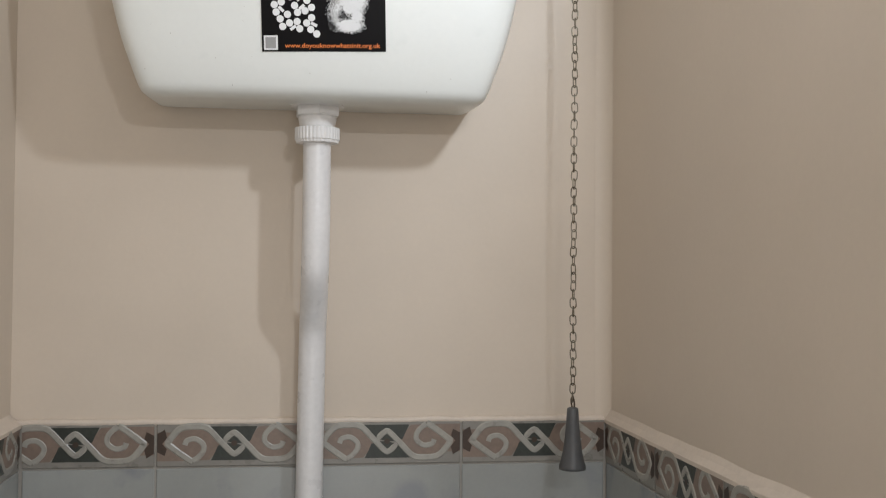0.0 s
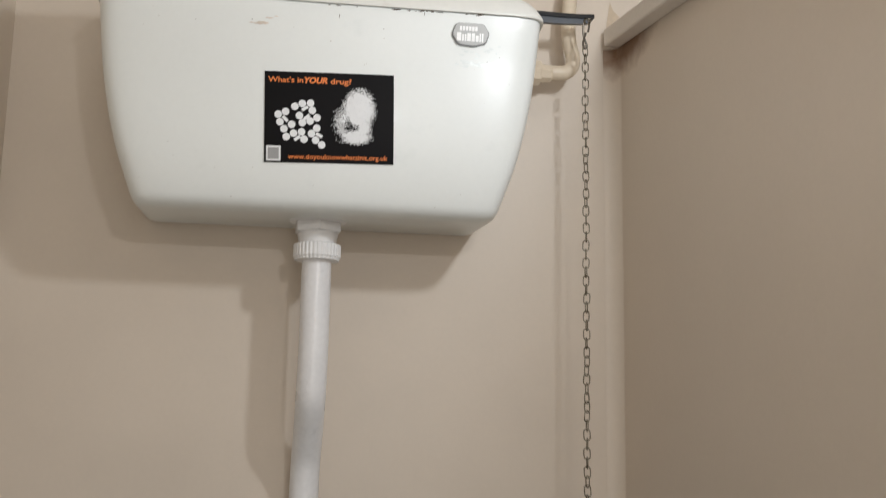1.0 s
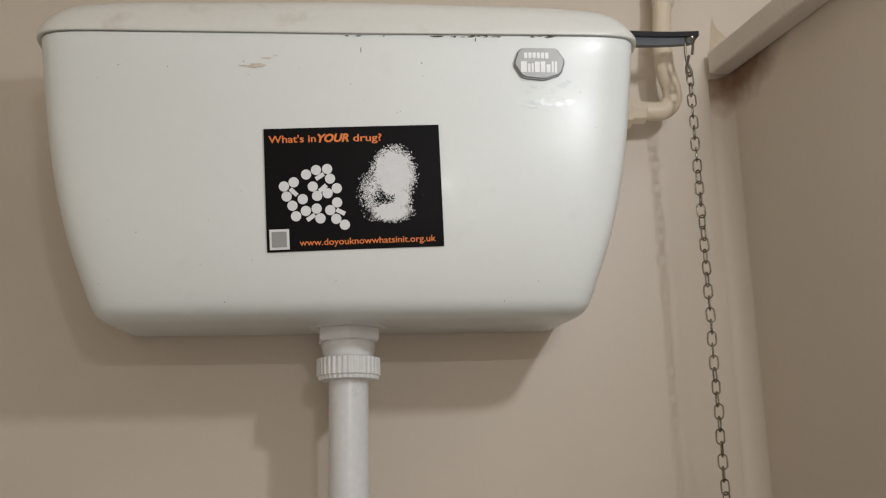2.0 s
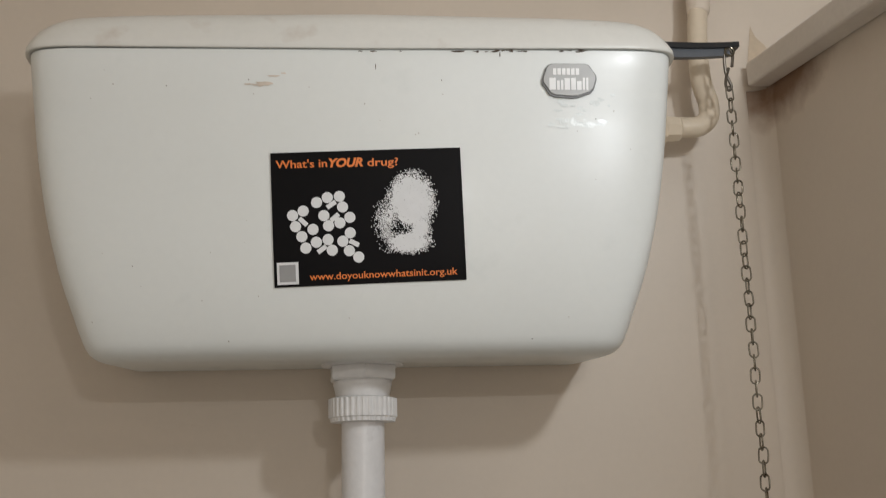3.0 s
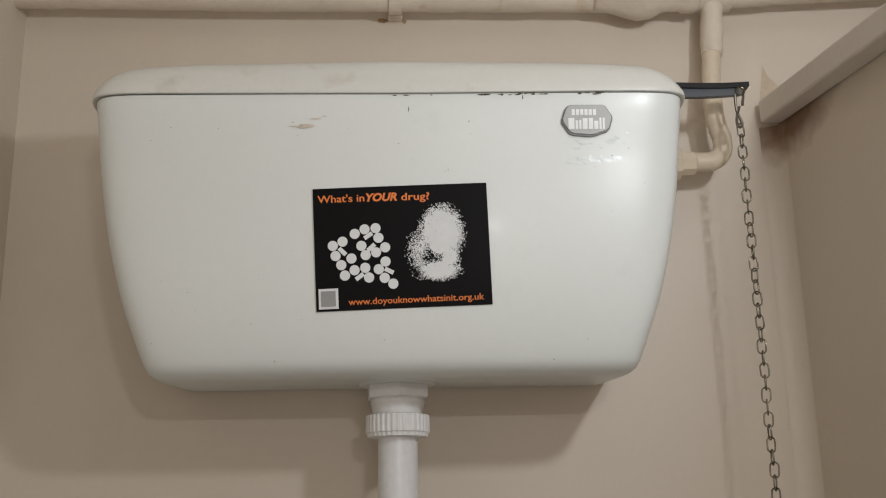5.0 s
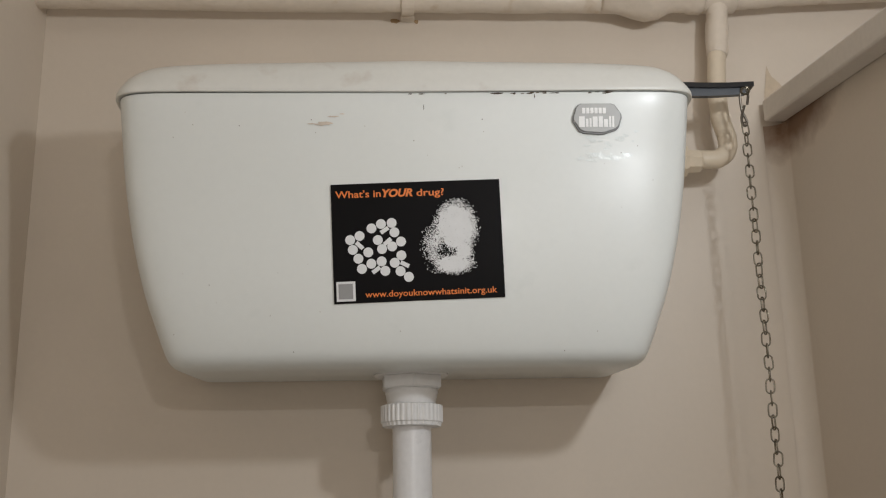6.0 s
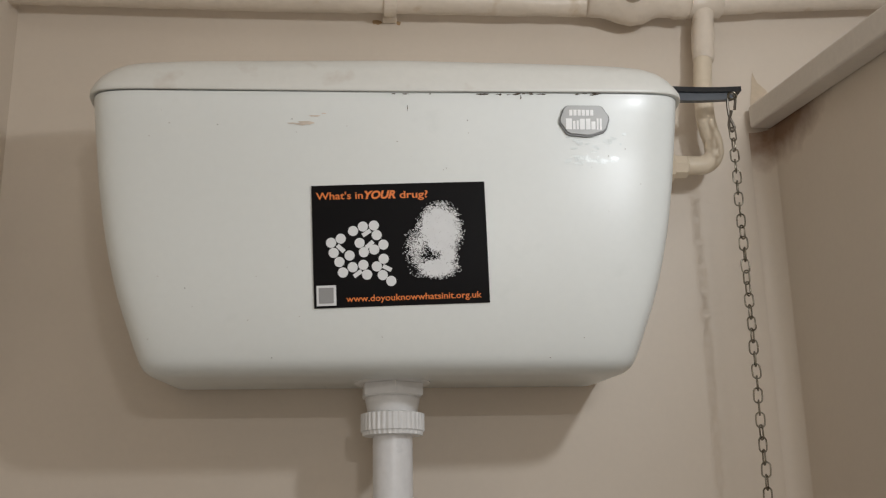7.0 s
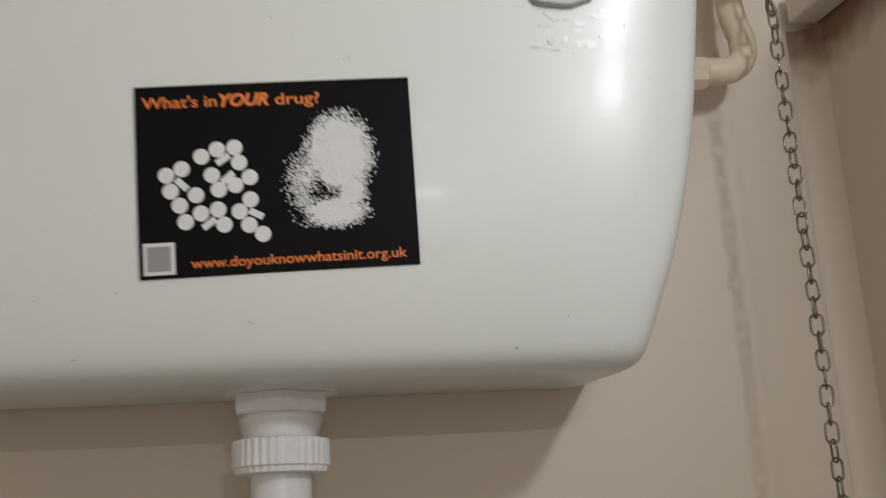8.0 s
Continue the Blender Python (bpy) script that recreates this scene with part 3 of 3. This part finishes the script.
chain = thing("pull_chain", "dull steel pull chain hanging from the cistern lever", "chain")
part("hook", tube(smooth_path([(HX + 0.003, HY - 0.004, 1.944), (HX + 0.005, HY - 0.003, 1.956), (HX + 0.002, HY - 0.002, 1.962), (HX - 0.0025, HY - 0.002, 1.956), (HX - 0.0018, HY, 1.940), (HX + 0.0015, HY, 1.930), (HX + 0.0024, HY, 1.926), (HX, HY, 1.9225), (HX - 0.0026, HY, 1.926), (HX - 0.002, HY, 1.934), (HX + 0.001, HY - 0.001, 1.944)], 5), 0.0014, 8), old_steel, chain)


def link_mesh(name, length, width, wire):
    pts = []
    for k in range(20):
        a = 2 * math.pi * k / 20
        x, z = width / 2 * math.cos(a), width / 2 * math.sin(a)
        z += (length - width) / 2 * (1 if math.sin(a) > 1e-6 else -1 if math.sin(a) < -1e-6 else 0)
        pts.append((x, 0, z))
    bm = tube(pts, wire, 7, closed=True)
    me = bpy.data.meshes.new(name)
    bmesh.ops.recalc_face_normals(bm, faces=bm.faces[:])
    bm.to_mesh(me)
    bm.free()
    me.materials.append(steel)
    me.shade_smooth()
    return me


PITCH = 0.0112
mesh = link_mesh("link", PITCH + 0.0026, 0.0078, 0.00078)
rnd = random.Random(2)
z, twist = 1.9195, 20.0
while z > 1.302:
    ob = new("link", mesh)
    ob.matrix_basis = pose(HX + rnd.uniform(-0.0004, 0.0004), HY + rnd.uniform(-0.0004, 0.0004), z, 0, rnd.uniform(-4, 4), twist)
    ob.parent = chain
    z -= PITCH
    twist += 90 + rnd.uniform(-24, 24)
part("loop", tube(smooth_path([(HX, HY, 1.305), (HX - 0.0022, HY, 1.300), (HX - 0.001, HY, 1.291), (HX + 0.0015, HY, 1.285), (HX + 0.0022, HY, 1.296), (HX, HY, 1.305)], 5), 0.0011, 8), grime, chain, "rusty wire loop at the handle")
handle = thing("chain_handle", "grey plastic bell-shaped handle on the pull chain", "handle")
part("grip", turned([(0.0030, 1.2905), (0.0066, 1.2895), (0.0075, 1.2875), (0.0086, 1.270), (0.0104, 1.250), (0.0130, 1.231), (0.0160, 1.219), (0.0178, 1.213), (0.0178, 1.2095), (0.0140, 1.2085)], (HX, HY, 0), 32), handle_grey, handle, smooth=True)


# ---- wall tiles ----
PITCH_T, JOINT, Z0, Z1, THICK = 0.2057, 0.0025, 1.2030, 1.2600, 0.006
JX = -0.2043


def shared(name, bm, mat, smooth=False):
    me = bpy.data.meshes.new(name)
    bmesh.ops.recalc_face_normals(bm, faces=bm.faces[:])
    bm.to_mesh(me)
    bm.free()
    me.materials.append(mat)
    if smooth:
        me.shade_smooth()
    return me


def ribbon(points, width, h0, h1, closed=False):
    """A raised band along (u, v) points on a tile, with sloping flanks."""
    pts = [Vector((u, v, 0)) for u, v in points]
    pts = [Vector((p.x, p.y)) for p in smooth_path(pts, 4)]
    bm = bmesh.new()
    rows = []
    for i, p in enumerate(pts):
        ahead = (pts[min(i + 1, len(pts) - 1)] - pts[max(i - 1, 0)]).normalized()
        side = Vector((-ahead.y, ahead.x))
        rows.append([bm.verts.new((q.x, -h, q.y)) for q, h in ((p + side * width / 2, h0), (p + side * width * 0.3, h1), (p - side * width * 0.3, h1), (p - side * width / 2, h0))])
    for a, b in zip(rows, rows[1:]):
        for k in range(3):
            bm.faces.new((a[k], a[k + 1], b[k + 1], b[k]))
    return bm


def joined(parts):
    out = bmesh.new()
    for bm in parts:
        me = bpy.data.meshes.new("piece")
        bm.to_mesh(me)
        bm.free()
        out.from_mesh(me)
        bpy.data.meshes.remove(me)
    return out


W, H = PITCH_T - JOINT, Z1 - Z0


def uv(p):
    """Shares of a border tile to metres."""
    return p[0] * W, 0.10 * H + p[1] * 0.88 * H


def both(points):
    return [uv(p) for p in points], [uv((1 - p[0], 1 - p[1])) for p in points]


def flat(outline, h):
    bm = bmesh.new()
    bm.faces.new([bm.verts.new((u, -h, v)) for u, v in outline])
    return bm


BAND = [(0.232, 0.03), (0.205, 0.08), (0.085, 0.44), (0.075, 0.54), (0.145, 0.88), (0.235, 0.95), (0.325, 0.90), (0.405, 0.58), (0.485, 0.25), (0.515, 0.24), (0.552, 0.38), (0.545, 0.44)]
CURL = [(0.180, 0.46), (0.195, 0.58), (0.250, 0.62), (0.298, 0.48), (0.300, 0.30), (0.270, 0.14), (0.232, 0.04)]
GREEN = [(0.345, 0.95), (0.650, 0.95), (0.622, 0.72), (0.605, 0.56), (0.560, 0.50), (0.500, 0.50), (0.430, 0.58)]
PINKS = [(0.09, 0.5), (0.17, 0.90), (0.345, 0.90), (0.43, 0.5), (0.34, 0.06), (0.22, 0.04)]
ENDS = [(0.004, 0.28), (0.052, 0.18), (0.066, 0.36), (0.036, 0.5), (0.066, 0.66), (0.052, 0.88), (0.004, 0.76)]
base_mesh = shared("border_tile", box(0, W, -THICK, 0, 0, H, 0.001, 1), border_grey)
pink_mesh = shared("spiral_ground", joined([flat(o, THICK + 0.0003) for o in both(PINKS)] + [flat(o, THICK + 0.0002) for o in both([(0.004, 0.04), (0.19, 0.04), (0.07, 0.5), (0.12, 0.80), (0.004, 0.80)])]), motif_pink)
green_mesh = shared("green_ground", joined([flat(o, THICK + 0.0005) for o in both(GREEN)]), motif_green)
brown_mesh = shared("dark_end", joined([flat(o, THICK + 0.0006) for o in both(ENDS)] + [flat([uv((0.5 + 0.02 * math.cos(a), 0.5 + 0.075 * math.sin(a))) for a in [k * math.pi / 5 for k in range(10)]], THICK + 0.0006)]), motif_brown)
band_mesh = shared("raised_band", joined([ribbon(o, 0.0096, THICK, THICK + 0.0012) for o in both(BAND)] + [ribbon(o, 0.0084, THICK, THICK + 0.0010) for o in both(CURL)]), motif_pale)
plain_mesh = {}


def tile_mesh(w, h):
    key = (round(w, 4), round(h, 4))
    if key not in plain_mesh:
        plain_mesh[key] = shared("tile", box(0, w, -THICK + 0.0005, 0, 0, h, 0.0012, 1), tile_glaze)
    return plain_mesh[key]


def put(name, me, m, parent):
    ob = new(name, me)
    ob.matrix_basis = m
    ob.parent = parent
    return ob


def cut(me, w_from, w_to):
    """A copy of a tile's mesh cut to a stretch of its width, moved to start at nought."""
    bm = bmesh.new()
    bm.from_mesh(me)
    for at, keep in ((w_from, 1), (w_to, -1)):
        bmesh.ops.bisect_plane(bm, geom=bm.verts[:] + bm.edges[:] + bm.faces[:], plane_co=(at, 0, 0), plane_no=(-keep, 0, 0), clear_outer=True)
    out = me.copy()
    bm.to_mesh(out)
    bm.free()
    return out


def tiling(wall, m, spans):
    """Border and plain tiles on a wall: spans are (start, first share, last share) along it; m maps the wall's own (along, out, up)."""
    for start, a, b in spans:
        whole = b - a > W - 1e-4
        pick = (lambda me: me) if whole else (lambda me: cut(me, a, b))
        at = m @ Matrix.Translation((start if whole else start + 0, 0, 0))
        shift = Matrix.Translation((0, 0, Z0))
        tile = put("border_tile", pick(base_mesh), at @ shift, wall)
        for nm, me in (("spiral_ground", pink_mesh), ("green_ground", green_mesh), ("dark_end", brown_mesh), ("raised_band", band_mesh)):
            put(nm, pick(me), Matrix.Identity(4), tile)
        for row in range(6):
            top = Z0 - 0.0025 - row * 0.2
            low = max(0.002, top - 0.1975)
            put("tile", tile_mesh(b - a, top - low), at @ Matrix.Translation((a, 0, low)), wall)


# back wall: a cut tile in each corner
first = JX - PITCH_T
spans = [(first, LEFT + 0.017 - first, W), (JX, 0, W), (JX + PITCH_T, 0, W), (JX + 2 * PITCH_T, 0, RIGHT - 0.008 - (JX + 2 * PITCH_T))]
tiling(wall_back, Matrix.Identity(4), spans)
# side walls: whole tiles from the corner towards the door
count = 8
tiling(wall_right, pose(0, 0, 0, 0, 0, -90), [(0.0085 + k * PITCH_T, 0, W) for k in range(count)])
tiling(wall_left, pose(LEFT + 0.009, 0, 0, 0, 0, 90), [(-0.0085 - (k + 1) * PITCH_T, 0, W) for k in range(count)])
part("grout_bed", box(LEFT + 0.003, RIGHT - 0.003, -0.0035, -0.0005, 0.001, Z1 - 0.001), grout, wall_back)
part("grout_bed", box(-0.0035, -0.0005, FRONT + 0.1, -0.004, 0.001, Z1 - 0.001), grout, wall_right)
part("grout_bed", box(LEFT + 0.0005, LEFT + 0.0125, FRONT + 0.1, -0.004, 0.001, Z1 - 0.001), grout, wall_left)


def bead(a, b):
    n = 60
    pts = [Vector(a).lerp(Vector(b), k / n) + Vector((0, 0, 0.0008 * noise.noise(Vector((k * 0.35, a[0] * 9, 2))))) for k in range(n + 1)]
    return tube(pts, 0.0048, 12, uneven=0.0012)


part("caulk_bead", bead((LEFT + 0.002, -0.0015, Z1 + 0.002), (RIGHT - 0.002, -0.0015, Z1 + 0.002)), caulk, wall_back, smooth=True)
def ledge(x, way, high, out):
    """An uneven sloping fillet of painted plaster from a side wall down to the tiles' top edge."""
    rings, n = [], 50
    for k in range(n + 1):
        y = -0.002 + (FRONT + 0.1) * k / n
        wob = 0.0012 * noise.noise(Vector((k * 0.4, x * 7, 5)))
        rings.append([Vector((x + way * u, y, Z1 + z)) for u, z in ((-0.0005, -0.004), (out, -0.004), (out + wob, 0.0006 + wob), (out * 0.45, high * 0.5 + wob), (-0.0005, high + 2 * wob))])
    return loft(rings)


part("plaster_ledge", ledge(0, -1, 0.016, 0.0072), caulk, wall_right, "cream sloping ledge above the tiles")
part("plaster_ledge", ledge(LEFT, 1, 0.014, 0.0158), caulk, wall_left, "cream sloping ledge above the tiles")
